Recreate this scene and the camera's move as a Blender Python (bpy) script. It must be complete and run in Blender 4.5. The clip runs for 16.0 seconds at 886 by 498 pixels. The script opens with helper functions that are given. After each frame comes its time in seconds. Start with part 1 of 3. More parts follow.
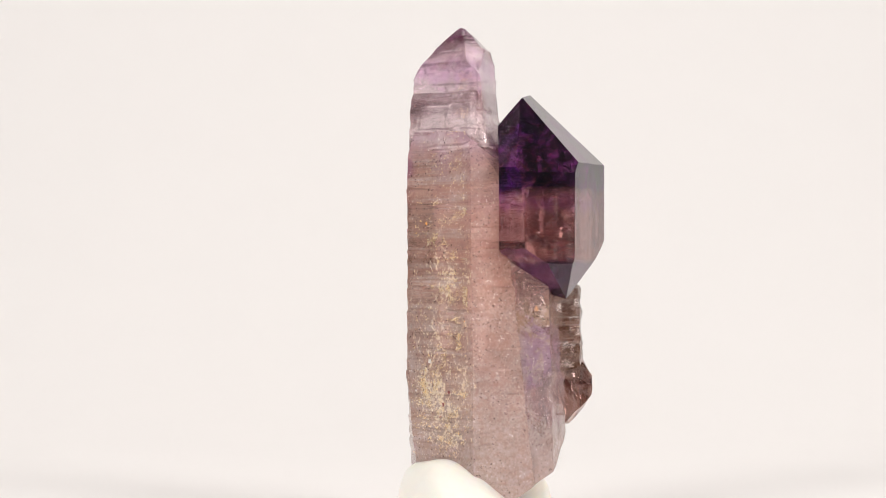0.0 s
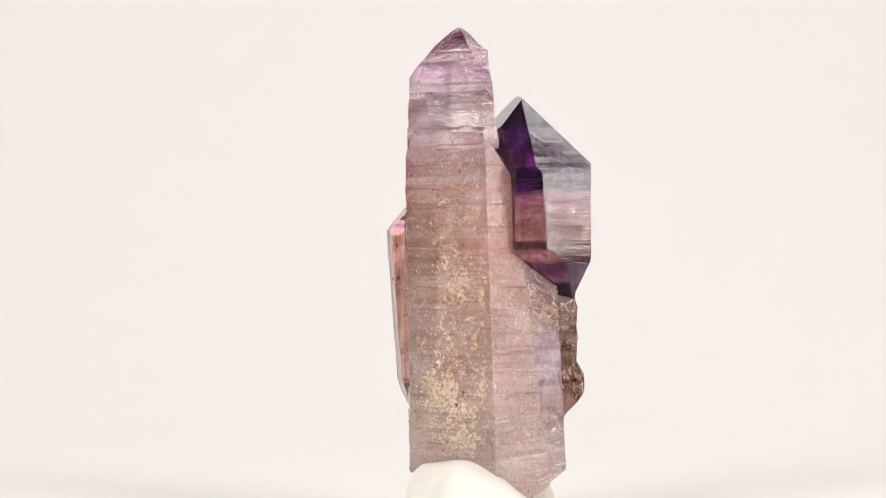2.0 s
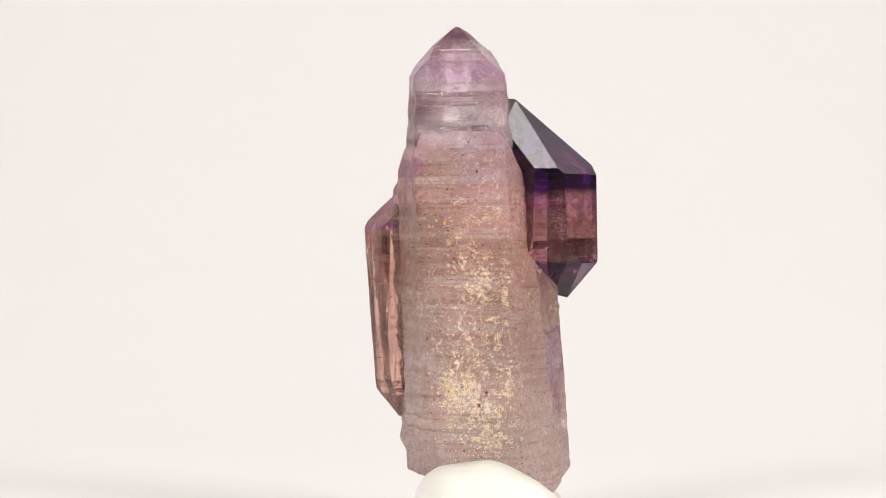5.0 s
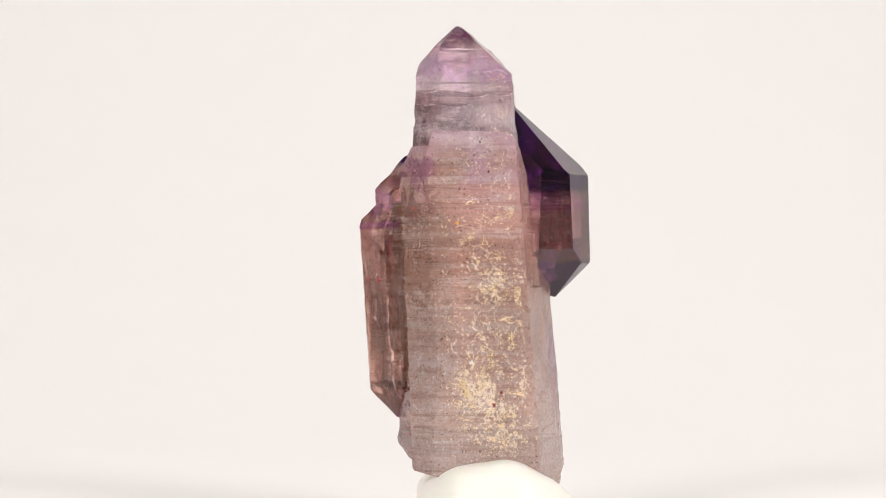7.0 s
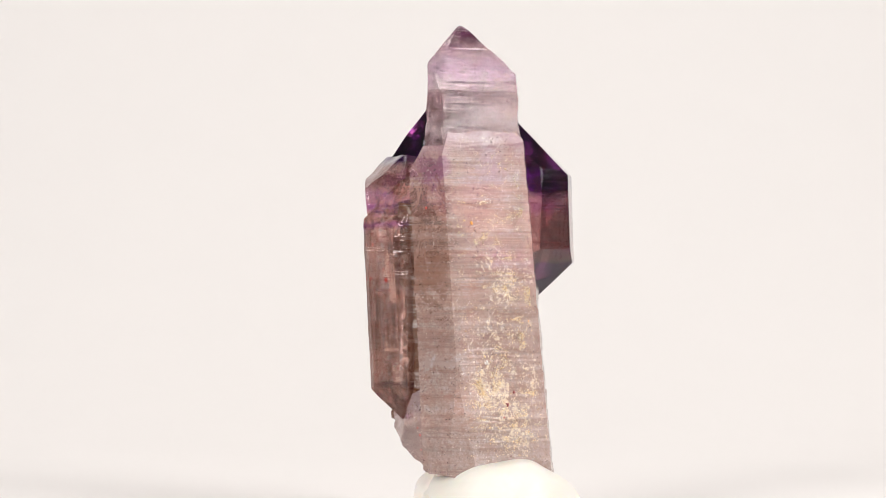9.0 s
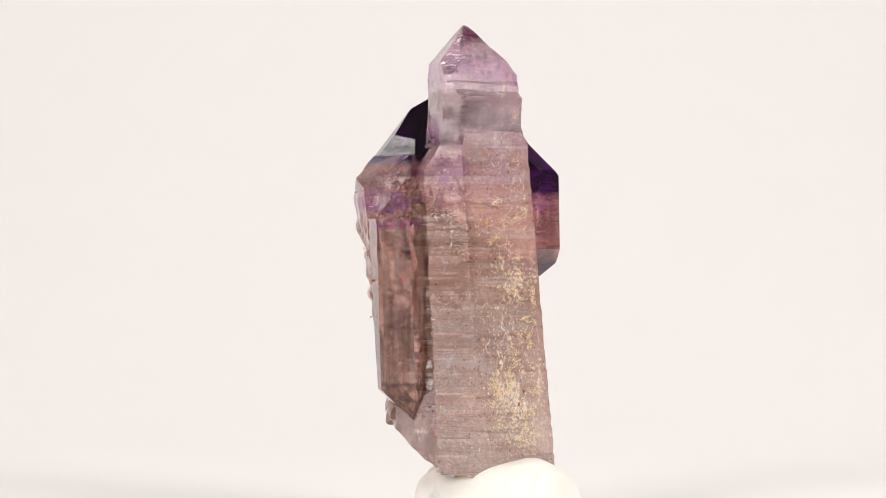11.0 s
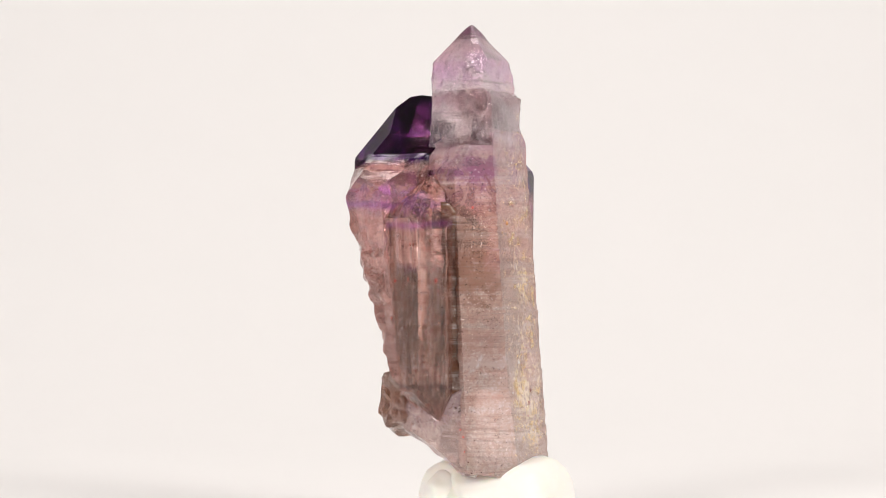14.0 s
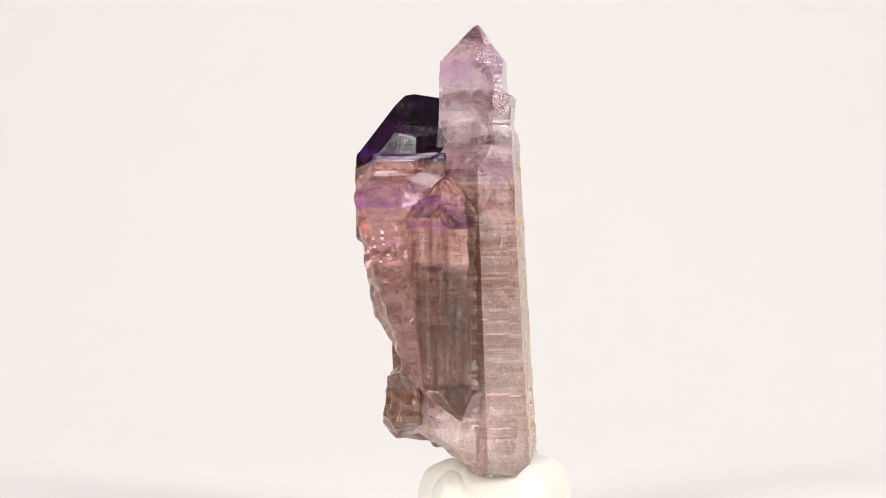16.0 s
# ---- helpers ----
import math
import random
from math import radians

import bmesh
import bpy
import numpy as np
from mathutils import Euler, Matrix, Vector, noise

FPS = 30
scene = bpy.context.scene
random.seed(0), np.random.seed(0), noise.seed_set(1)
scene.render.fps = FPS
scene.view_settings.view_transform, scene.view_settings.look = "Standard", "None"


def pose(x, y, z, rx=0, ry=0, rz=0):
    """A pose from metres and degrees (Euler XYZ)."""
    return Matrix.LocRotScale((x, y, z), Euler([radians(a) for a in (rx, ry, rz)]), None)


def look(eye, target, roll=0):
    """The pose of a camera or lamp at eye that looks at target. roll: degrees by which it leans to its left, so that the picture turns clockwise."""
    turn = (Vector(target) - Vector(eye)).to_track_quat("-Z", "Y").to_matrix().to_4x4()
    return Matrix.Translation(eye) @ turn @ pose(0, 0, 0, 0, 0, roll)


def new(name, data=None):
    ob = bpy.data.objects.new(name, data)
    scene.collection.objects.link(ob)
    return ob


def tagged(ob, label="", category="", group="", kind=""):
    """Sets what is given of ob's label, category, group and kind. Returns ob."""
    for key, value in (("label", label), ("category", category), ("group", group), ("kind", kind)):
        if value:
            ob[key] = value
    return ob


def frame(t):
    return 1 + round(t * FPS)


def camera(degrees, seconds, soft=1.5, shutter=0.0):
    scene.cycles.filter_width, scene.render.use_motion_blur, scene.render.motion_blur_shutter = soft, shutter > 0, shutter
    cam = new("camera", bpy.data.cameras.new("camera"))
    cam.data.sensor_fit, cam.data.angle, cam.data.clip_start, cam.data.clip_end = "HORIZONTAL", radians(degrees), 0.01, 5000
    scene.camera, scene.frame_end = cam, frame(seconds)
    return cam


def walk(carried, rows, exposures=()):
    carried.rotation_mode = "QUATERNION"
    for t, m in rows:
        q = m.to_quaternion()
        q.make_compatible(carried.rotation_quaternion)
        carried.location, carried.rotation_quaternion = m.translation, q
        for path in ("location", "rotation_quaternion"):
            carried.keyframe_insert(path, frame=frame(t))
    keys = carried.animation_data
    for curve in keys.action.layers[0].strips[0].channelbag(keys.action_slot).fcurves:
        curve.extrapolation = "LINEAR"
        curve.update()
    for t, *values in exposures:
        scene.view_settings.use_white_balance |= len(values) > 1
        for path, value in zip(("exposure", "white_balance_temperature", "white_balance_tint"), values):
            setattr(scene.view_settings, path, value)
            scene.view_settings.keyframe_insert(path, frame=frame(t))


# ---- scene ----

U = 0.0001            # drawing unit in metres: all crystal sizes below are in tenths of a millimetre
MID = 441             # drawing height of the lens
FLOOR = 925           # drawing height of the table
SPIN = 8.14           # turntable speed, degrees a second


def level(y):
    """Height in metres of a drawing level (levels count downwards)."""
    return (FLOOR - y) * U


def flat(az):
    """Unit vector of an azimuth: 0 towards the lens, 90 to the right."""
    return Vector((math.sin(radians(az)), -math.cos(radians(az)), 0))


# ---- camera ----
cam = camera(20.0, 16.0, soft=0.75)
EYE = (-60.5 * U, -4446 * U, level(MID))
VIEW = look(EYE, (-60.5 * U, 0, level(MID)))
walk(cam, [(0.0, VIEW), (16.0, VIEW)], exposures=[(0.0, -0.46), (16.0, -0.46)])

# ---- light ----
world = bpy.data.worlds.new("studio")
world.use_nodes = True
scene.world = world
world.node_tree.nodes["Background"].inputs[0].default_value = (1.0, 0.965, 0.935, 1)
world.node_tree.nodes["Background"].inputs[1].default_value = 0.16


def softbox(name, eye, target, w, h, power, colour=(1, 0.958, 0.93)):
    data = bpy.data.lights.new(name, "AREA")
    data.shape, data.size, data.size_y, data.energy, data.color = "RECTANGLE", w, h, power, colour
    ob = new(name, data)
    ob.matrix_world = look(eye, target)
    return ob


softbox("softbox_right", (0.435, -0.34, 0.24), (0, 0, 0.05), 0.22, 0.34, 3.0)
softbox("softbox_left", (-0.38, -0.44, 0.24), (0, 0, 0.05), 0.22, 0.34, 2.8)
softbox("softbox_top", (0.0, 0.38, 1.05), (0, 0.28, 0.0), 1.1, 0.3, 8.4)
softbox("softbox_overhead", (0.03, -0.20, 1.05), (0.0, -0.03, 0.05), 0.26, 0.16, 1.5)


# ---- materials ----
class Nodes:
    """Small helper to wire a node material."""

    def __init__(self, name):
        self.mat = bpy.data.materials.new(name)
        self.mat.use_nodes = True
        self.tree = self.mat.node_tree
        self.bsdf = self.tree.nodes["Principled BSDF"]
        self.coord = self.tree.nodes.new("ShaderNodeTexCoord").outputs["Object"]

    def add(self, kind, **sockets):
        n = self.tree.nodes.new(kind)
        for key, value in sockets.items():
            self.put(n.inputs[key.replace("_", " ")], value)
        return n

    def put(self, socket, value):
        if isinstance(value, bpy.types.NodeSocket):
            self.tree.links.new(value, socket)
        else:
            socket.default_value = value

    def mapped(self, scale):
        n = self.add("ShaderNodeMapping", Vector=self.coord)
        n.inputs["Scale"].default_value = scale
        return n.outputs[0]

    def noise(self, scale, detail=4.0, rough=0.55, vector=None, distortion=0.0):
        return self.add("ShaderNodeTexNoise", Vector=vector or self.coord, Scale=scale, Detail=detail,
                        Roughness=rough, Distortion=distortion).outputs["Fac"]

    def ramp(self, fac, *stops):
        n = self.add("ShaderNodeValToRGB", Fac=fac)
        els = n.color_ramp.elements
        while len(els) < len(stops):
            els.new(0.5)
        for e, (p, c) in zip(els, stops):
            e.position = p
            e.color = (*c, 1) if isinstance(c, tuple) else (c, c, c, 1)
        return n.outputs["Color"]

    def mix(self, fac, a, b, mode="MIX"):
        n = self.tree.nodes.new("ShaderNodeMix")
        n.data_type, n.blend_type = "RGBA", mode
        for i, v in ((0, fac), (6, a), (7, b)):
            self.put(n.inputs[i], (*v, 1) if isinstance(v, tuple) else v)
        return n.outputs[2]

    def math(self, op, a, b=0.0, clamp=False):
        n = self.tree.nodes.new("ShaderNodeMath")
        n.operation, n.use_clamp = op, clamp
        self.put(n.inputs[0], a)
        self.put(n.inputs[1], b)
        return n.outputs[0]

    def axis(self, i):
        return self.add("ShaderNodeSeparateXYZ", Vector=self.coord).outputs[i]

    def along(self, az):
        """Distance from the axis towards an azimuth (metres)."""
        n = self.tree.nodes.new("ShaderNodeVectorMath")
        n.operation = "DOT_PRODUCT"
        self.put(n.inputs[0], self.coord)
        n.inputs[1].default_value = flat(az)
        return n.outputs["Value"]

    def band(self, i, lo, hi):
        """0 at lo, 1 at hi along an axis (metres)."""
        n = self.add("ShaderNodeMapRange", Value=self.axis(i))
        n.inputs[1].default_value, n.inputs[2].default_value = lo, hi
        return n.outputs[0]

    def bump(self, height, strength, dist, normal=None):
        n = self.add("ShaderNodeBump", Height=height, Strength=strength, Distance=dist)
        if normal is not None:
            self.put(n.inputs["Normal"], normal)
        return n.outputs[0]


def quartz(name, pale, deep, zones, clear, rough, striae=0.5, flecks=0.5, veins=0.0, haze=0.35, crust=False, stripe=None, foot=None, clouds=(), banding=0.5, grit=0.45, refracted_strips=0.0):
    """Amethyst: a clear, tinted body with zones of deep colour, fine dark inclusions, growth lines across the prism."""
    k = Nodes(name)
    cloud = k.noise(70, 6, 0.65)
    col = k.mix(k.ramp(cloud, (0.32, 0.0), (0.68, 1.0)), tuple(min(1, c * 1.12) for c in pale), tuple(c * q for c, q in zip(pale, (0.88, 0.73, 0.71))))
    if foot:
        fade = k.math("ADD", k.band(2, level(470), level(700)), k.math("MULTIPLY", k.math("SUBTRACT", k.noise(60, 4), 0.5), 0.8))
        col = k.mix(k.ramp(fade, (0.1, 0.0), (0.9, 0.95)), col, foot)
    # milky lilac veils
    veil = k.ramp(k.noise(38, 6, 0.7, distortion=1.5), (0.5, 0.0), (0.72, 1.0))
    col = k.mix(k.math("MULTIPLY", veil, haze), col, (0.80, 0.61, 0.66))
    # banding across the prism
    bands = k.noise(1.0, 5, 0.75, k.mapped((22, 22, 800)))
    weight = banding
    if crust:
        # the banded growth is on the broad face; the faces beside it are smooth
        weight = k.math("MULTIPLY", k.ramp(k.math("MULTIPLY", k.along(43), 100.0), (0.45, 1.0), (0.65, 0.15)), banding)
    col = k.mix(k.math("MULTIPLY", k.ramp(bands, (0.48, 0.0), (0.62, 1.0)), weight), col, tuple(c * 0.5 for c in pale))
    pales = k.noise(1.0, 5, 0.75, k.mapped((18, 18, 520)))
    col = k.mix(k.math("MULTIPLY", k.ramp(pales, (0.50, 0.0), (0.60, 1.0)), weight), col, (1.0, 0.88, 0.84))
    # fine mottling
    fine = k.ramp(k.noise(2000, 4, 0.8), (0.40, 0.0), (0.60, 1.0))
    col = k.mix(k.math("MULTIPLY", fine, grit), col, tuple(c * 0.55 for c in pale))
    dust = k.ramp(k.noise(850, 7, 0.82), (0.46, 0.0), (0.58, 1.0))
    col = k.mix(k.math("MULTIPLY", dust, grit), col, tuple(c * q for c, q in zip(pale, (0.72, 0.62, 0.58))))
    if refracted_strips:
        # strips of dark and light along the prism: refraction painted into the colour
        strip = k.noise(1.0, 4, 0.7, k.mapped((620, 620, 26)))
        col = k.mix(k.math("MULTIPLY", k.ramp(strip, (0.50, 0.0), (0.57, 1.0)), refracted_strips), col, tuple(c * q for c, q in zip(pale, (0.24, 0.16, 0.16))))
        col = k.mix(k.math("MULTIPLY", k.ramp(strip, (0.40, 1.0), (0.46, 0.0)), refracted_strips * 0.8), col, (1.0, 0.80, 0.76))
    for lo, hi, *own in zones:
        edge = k.math("ADD", k.band(2, level(lo), level(hi)), k.math("MULTIPLY", k.math("SUBTRACT", k.noise(130, 5, 0.6), 0.5), 1.0))
        core, shine = own or (deep, tuple(min(0.8, c * 4.5) for c in deep))
        glow = k.mix(k.ramp(k.noise(170, 5, 0.6, distortion=1.5), (0.48, 0.0), (0.68, 1.0)), core, shine)
        col = k.mix(k.ramp(edge, (0.3, 0.0), (0.8, 1.0)), col, glow)
    # ragged clouds of colour grown in at certain heights; SIDE's lowest paints reflected dark
    for i, (at, half, tint, amount, *az) in enumerate(clouds):
        off = k.math("DIVIDE", k.math("ABSOLUTE", k.math("SUBTRACT", k.axis(2), level(at))), half * U)
        near = k.ramp(off, (0.0, 1.0), (1.0, 0.0))
        rag = k.ramp(k.math("ADD", k.math("MULTIPLY", near, 0.35), k.noise(240 + 37 * i, 7, 0.72, distortion=1.2)), (0.70, 0.0), (0.82, 1.0))
        rag = k.math("MULTIPLY", rag, k.ramp(near, (0.0, 0.0), (0.25, 1.0)))
        if az:
            rag = k.math("MULTIPLY", rag, k.ramp(k.math("MULTIPLY", k.along(az[0]), 50.0), (0.42, 0.0), (0.54, 1.0)))
        col = k.mix(k.math("MULTIPLY", rag, amount), col, tint)
    if stripe:
        at, half = stripe
        off = k.math("ABSOLUTE", k.math("SUBTRACT", k.math("ADD", k.axis(2), k.math("MULTIPLY", k.math("SUBTRACT", k.noise(90, 4), 0.5), 0.0024)), level(at)))
        col = k.mix(k.ramp(k.math("DIVIDE", off, half * U * 2), (0.1, 0.6), (0.6, 0.0)), col, (0.46, 0.08, 0.52))
    # dark specks, uneven in size and gathered in clusters
    for scale, big, tint in ((2500.0, 0.42, (0.075, 0.03, 0.025)), (1500.0, 0.30, (0.16, 0.035, 0.03))):
        cells = k.add("ShaderNodeTexVoronoi", Vector=k.mix(0.0012, k.coord, k.add("ShaderNodeTexNoise", Vector=k.coord, Scale=1800.0).outputs["Color"]), Scale=scale)
        pick = k.add("ShaderNodeSeparateXYZ", Vector=cells.outputs["Color"]).outputs
        size = k.math("MULTIPLY", k.ramp(pick[0], (0.45, 0.0), (1.0, 1.0)), big)
        spot = k.ramp(k.math("SUBTRACT", size, cells.outputs["Distance"]), (0.0, 0.0), (0.1, 1.0))
        where = k.ramp(k.noise(95 + scale * 0.02, 6, 0.72), (0.40, 0.0), (0.56, 1.0))
        col = k.mix(k.math("MULTIPLY", k.math("MULTIPLY", spot, where), flecks), col, tint)
    # pale glints: the sparkle of the pitted skin, painted into the colour
    light = k.ramp(k.noise(2300, 3, 0.6), (0.63, 0.0), (0.68, 1.0))
    light = k.math("MULTIPLY", light, k.ramp(k.noise(170, 6, 0.72), (0.42, 0.0), (0.58, 1.0)))
    col = k.mix(k.math("MULTIPLY", light, flecks * 0.85), col, (0.97, 0.87, 0.80))
    if veins:
        web = k.add("ShaderNodeTexVoronoi", Vector=k.mapped((170, 170, 520)), Scale=1.6)
        web.feature = "DISTANCE_TO_EDGE"
        line = k.math("MULTIPLY", k.ramp(web.outputs["Distance"], (0.0, 1.0), (0.06, 0.0)), k.ramp(k.noise(110, 3), (0.46, 0.0), (0.58, 1.0)))
        col = k.mix(k.math("MULTIPLY", line, veins), col, (0.09, 0.010, 0.010))
    clarity = k.math("MULTIPLY", k.ramp(k.noise(75, 5, 0.65), (0.35, 1.0), (0.75, 0.75)), clear)
    clarity = k.math("MULTIPLY", clarity, k.math("SUBTRACT", 1.0, k.math("MULTIPLY", light, flecks * 0.6)))
    if crust:
        # ochre crust on the broad face only
        n = k.tree.nodes.new("ShaderNodeVectorMath")
        n.operation = "DOT_PRODUCT"
        k.put(n.inputs[0], k.coord)
        n.inputs[1].default_value = flat(-47) + Vector((0, 0, 0.05))
        face = k.ramp(k.math("MULTIPLY", n.outputs["Value"], 90.0), (0.885, 0.0), (0.91, 1.0))
        low = k.ramp(k.band(2, level(830), level(330)), (0.0, 0.0), (0.1, 0.85), (0.3, 1.0), (0.42, 0.85), (0.68, 1.0), (0.8, 0.45), (1.0, 0.3))
        dense = k.math("MULTIPLY", k.ramp(k.noise(125, 7, 0.78), (0.40, 0.0), (0.62, 1.0)), low)
        thick = k.ramp(k.math("DIVIDE", k.math("ABSOLUTE", k.math("SUBTRACT", k.axis(2), level(705))), 75 * U), (0.3, 0.35), (1.0, 0.0))
        spread = k.ramp(k.math("ADD", k.math("MULTIPLY", k.along(43), 50.0), k.math("ADD", k.math("MULTIPLY", k.noise(110, 4), 0.5), 0.35)), (0.25, 0.3), (0.5, 1.0), (0.88, 1.0), (1.0, 0.35))
        patch = k.math("ADD", k.noise(1500, 5, 0.8), k.math("MULTIPLY", k.math("MULTIPLY", k.math("ADD", dense, thick), spread), 0.2))
        patch = k.ramp(patch, (0.63, 0.0), (0.70, 1.0))
        patch = k.math("MULTIPLY", patch, face)
        ochre = k.ramp(k.noise(900, 6, 0.8), (0.34, (0.64, 0.40, 0.15)), (0.44, (0.84, 0.68, 0.42)), (0.52, (0.92, 0.84, 0.66)), (0.62, (0.60, 0.42, 0.27)))
        col = k.mix(k.math("MULTIPLY", patch, 0.75), col, ochre)
        clarity = k.math("MULTIPLY", clarity, k.math("SUBTRACT", 1.0, k.math("MULTIPLY", patch, 0.7)))
    k.put(k.bsdf.inputs["Base Color"], col)
    k.put(k.bsdf.inputs["IOR"], 1.54)
    k.put(k.bsdf.inputs["Transmission Weight"], clarity)
    k.put(k.bsdf.inputs["Roughness"], k.ramp(k.noise(260, 4), (0.35, rough), (0.75, rough * 2.2 + 0.015)))
    ridge = k.noise(1.0, 4, 0.75, k.mapped((50, 50, 2600)))
    n1 = k.bump(ridge, striae, 0.0001)
    k.put(k.bsdf.inputs["Normal"], k.bump(k.noise(1700, 4, 0.7), striae * 0.55, 0.00004, k.bump(k.noise(500, 6, 0.65), striae * 0.4, 0.0001, n1)))
    return k.mat


BODY = quartz("smoky_amethyst", (0.86, 0.56, 0.465), (0.92, 0.76, 0.75), ((360, 215, (0.72, 0.48, 0.56), (1.0, 0.82, 0.86)),), 0.66, 0.08, 0.8, 1.0, crust=True, foot=(1.0, 0.81, 0.75), banding=0.7,
              clouds=((306, 55, (0.40, 0.15, 0.27), 0.75, -130), (360, 70, (0.34, 0.15, 0.13), 0.85, -130), (480, 130, (0.36, 0.17, 0.10), 0.65, -130), (640, 45, (1.0, 0.90, 0.87), 0.8, -100), (440, 190, (0.56, 0.27, 0.20), 0.4), (520, 150, (0.60, 0.44, 0.36), 0.4, -47), (640, 200, (0.66, 0.36, 0.29), 0.45)))
LOW = quartz("pink_amethyst", (0.97, 0.65, 0.57), (0.50, 0.28, 0.52), (), 0.74, 0.07, 0.6, 1.0, foot=(1.0, 0.83, 0.79), banding=0.1, grit=0.3,
             clouds=((560, 110, (0.58, 0.32, 0.17), 0.6), (700, 120, (0.50, 0.26, 0.36), 0.4), (500, 120, (0.34, 0.10, 0.12), 0.45), (620, 110, (0.60, 0.32, 0.62), 0.5, 78)))
HEAD = quartz("pale_amethyst", (1.0, 0.84, 0.885), (0.30, 0.05, 0.16), ((116, 46, (0.17, 0.012, 0.085), (0.46, 0.09, 0.36)),), 0.88, 0.03, 0.75, 1.0, 0.0, 0.5, banding=0.2, grit=0.12,
              clouds=((125, 80, (0.62, 0.24, 0.66), 0.42), (95, 50, (0.42, 0.18, 0.18), 0.45), (180, 30, (0.45, 0.22, 0.24), 0.5), (205, 50, (0.22, 0.08, 0.09), 0.65, -100), (255, 40, (0.16, 0.06, 0.07), 0.8, -130)))
DARK = quartz("deep_amethyst", (0.61, 0.28, 0.27), (0.03, 0.001, 0.06), ((366, 328, (0.010, 0.0004, 0.022), (0.11, 0.007, 0.20)), (448, 470, (0.035, 0.006, 0.045), (0.12, 0.03, 0.14))), 0.98, 0.012, 0.1, 0.25, 0.5, 0.1, banding=0.0, grit=0.2, refracted_strips=0.5,
              clouds=((400, 80, (0.22, 0.07, 0.08), 0.7), (360, 40, (0.30, 0.06, 0.22), 0.6)))
# the cloud at 678 paints the internally reflected dark of the lower edge
SIDE = quartz("brownish_amethyst", (0.88, 0.53, 0.42), (0.42, 0.10, 0.58), (), 0.95, 0.012, 0.12, 0.7, 0.0, 0.3, stripe=(398, 8), banding=0.1, grit=0.2, refracted_strips=0.7,
              clouds=((520, 160, (0.46, 0.20, 0.13), 0.3), (365, 40, (0.46, 0.16, 0.60), 0.5), (610, 90, (0.40, 0.21, 0.12), 0.3), (678, 15, (0.16, 0.05, 0.04), 0.9)))
REAR = quartz("etched_amethyst", (0.84, 0.49, 0.43), (0.03, 0.001, 0.06), ((304, 280),), 0.74, 0.03, 0.4, 0.9, 0.0, 0.3, stripe=(364, 9), banding=0.1, grit=0.35, refracted_strips=0.15,
              clouds=((500, 190, (0.46, 0.2, 0.16), 0.45), (345, 40, (0.36, 0.08, 0.50), 0.35), (315, 40, (0.30, 0.10, 0.10), 0.8)))
# dark brown of the groove: refracted dark and iron stain in one colour
SEAM = quartz("groove_quartz", (0.24, 0.11, 0.06), (0.2, 0.1, 0.1), (), 0.4, 0.08, 0.4, 0.8)
ROCK = quartz("broken_quartz", (0.42, 0.22, 0.14), (0.3, 0.2, 0.3), (), 0.7, 0.06, 0.4, 0.8, refracted_strips=0.4)


def grain_stuff():
    k = Nodes("ochre_grains")
    pick = k.tree.nodes.new("ShaderNodeNewGeometry").outputs["Random Per Island"]
    k.put(k.bsdf.inputs["Base Color"], k.ramp(pick, (0.0, (0.84, 0.70, 0.44)), (0.3, (0.76, 0.52, 0.22)), (0.5, (0.85, 0.80, 0.70)), (0.78, (0.55, 0.33, 0.12)), (0.9, (0.22, 0.12, 0.08)), (1.0, (0.75, 0.62, 0.42))))
    k.put(k.bsdf.inputs["Roughness"], 0.35)
    return k.mat


GRAINS = grain_stuff()


def plain(name, colour, rough, bump=0.05, sub=0.0, vary=0.05):
    k = Nodes(name)
    shade = k.noise(40, 5)
    k.put(k.bsdf.inputs["Base Color"], k.mix(k.ramp(shade, (0.3, 0.0), (0.7, 1.0)), colour, tuple(c * (1 - vary) for c in colour)))
    k.put(k.bsdf.inputs["Roughness"], rough)
    k.put(k.bsdf.inputs["Subsurface Weight"], sub)
    k.bsdf.inputs["Subsurface Radius"].default_value = (0.004, 0.003, 0.002)
    k.put(k.bsdf.inputs["Normal"], k.bump(k.noise(300, 5), bump, 0.0005))
    return k.mat


PAPER = plain("white_paper", (0.86, 0.838, 0.825), 0.9, 0.01, 0.0, 0.006)
PUTTY = plain("white_putty", (0.97, 0.935, 0.86), 0.45, 0.08, 0.35, 0.03)


HAIR = plain("red_brown_needle", (0.19, 0.02, 0.016), 0.4)
RED = plain("red_flake", (0.42, 0.035, 0.02), 0.3)
ORANGE = plain("orange_crumb", (0.75, 0.34, 0.06), 0.4)
VEIL = plain("fracture_veil", (0.93, 0.88, 0.89), 0.18)
VEIL.node_tree.nodes["Principled BSDF"].inputs["Transmission Weight"].default_value = 0.7
VEIL.node_tree.nodes["Principled BSDF"].inputs["IOR"].default_value = 1.25
WHITE = plain("white_crumb", (0.78, 0.73, 0.70), 0.5, 0.3, 0.0, 0.2)


# ---- mesh helpers ----
def part(name, bm, material, parent=None, label=""):
    me = bpy.data.meshes.new(name)
    bm.to_mesh(me)
    bm.free()
    me.materials.append(material)
    ob = new(name, me)
    ob.parent = parent
    return tagged(ob, label)


def place(x, depth, y):
    """A point from drawing units: right, towards the lens, level."""
    return Vector((x * U, -depth * U, level(y)))


def side(az, dist, y=600, taper=0.0):
    """A prism face: azimuth, distance from the axis at level y, growth of that distance per unit downwards."""
    n = flat(az)
    p = n * dist * U + Vector((0, 0, level(y)))
    return p, (n + Vector((0, 0, taper))).normalized()


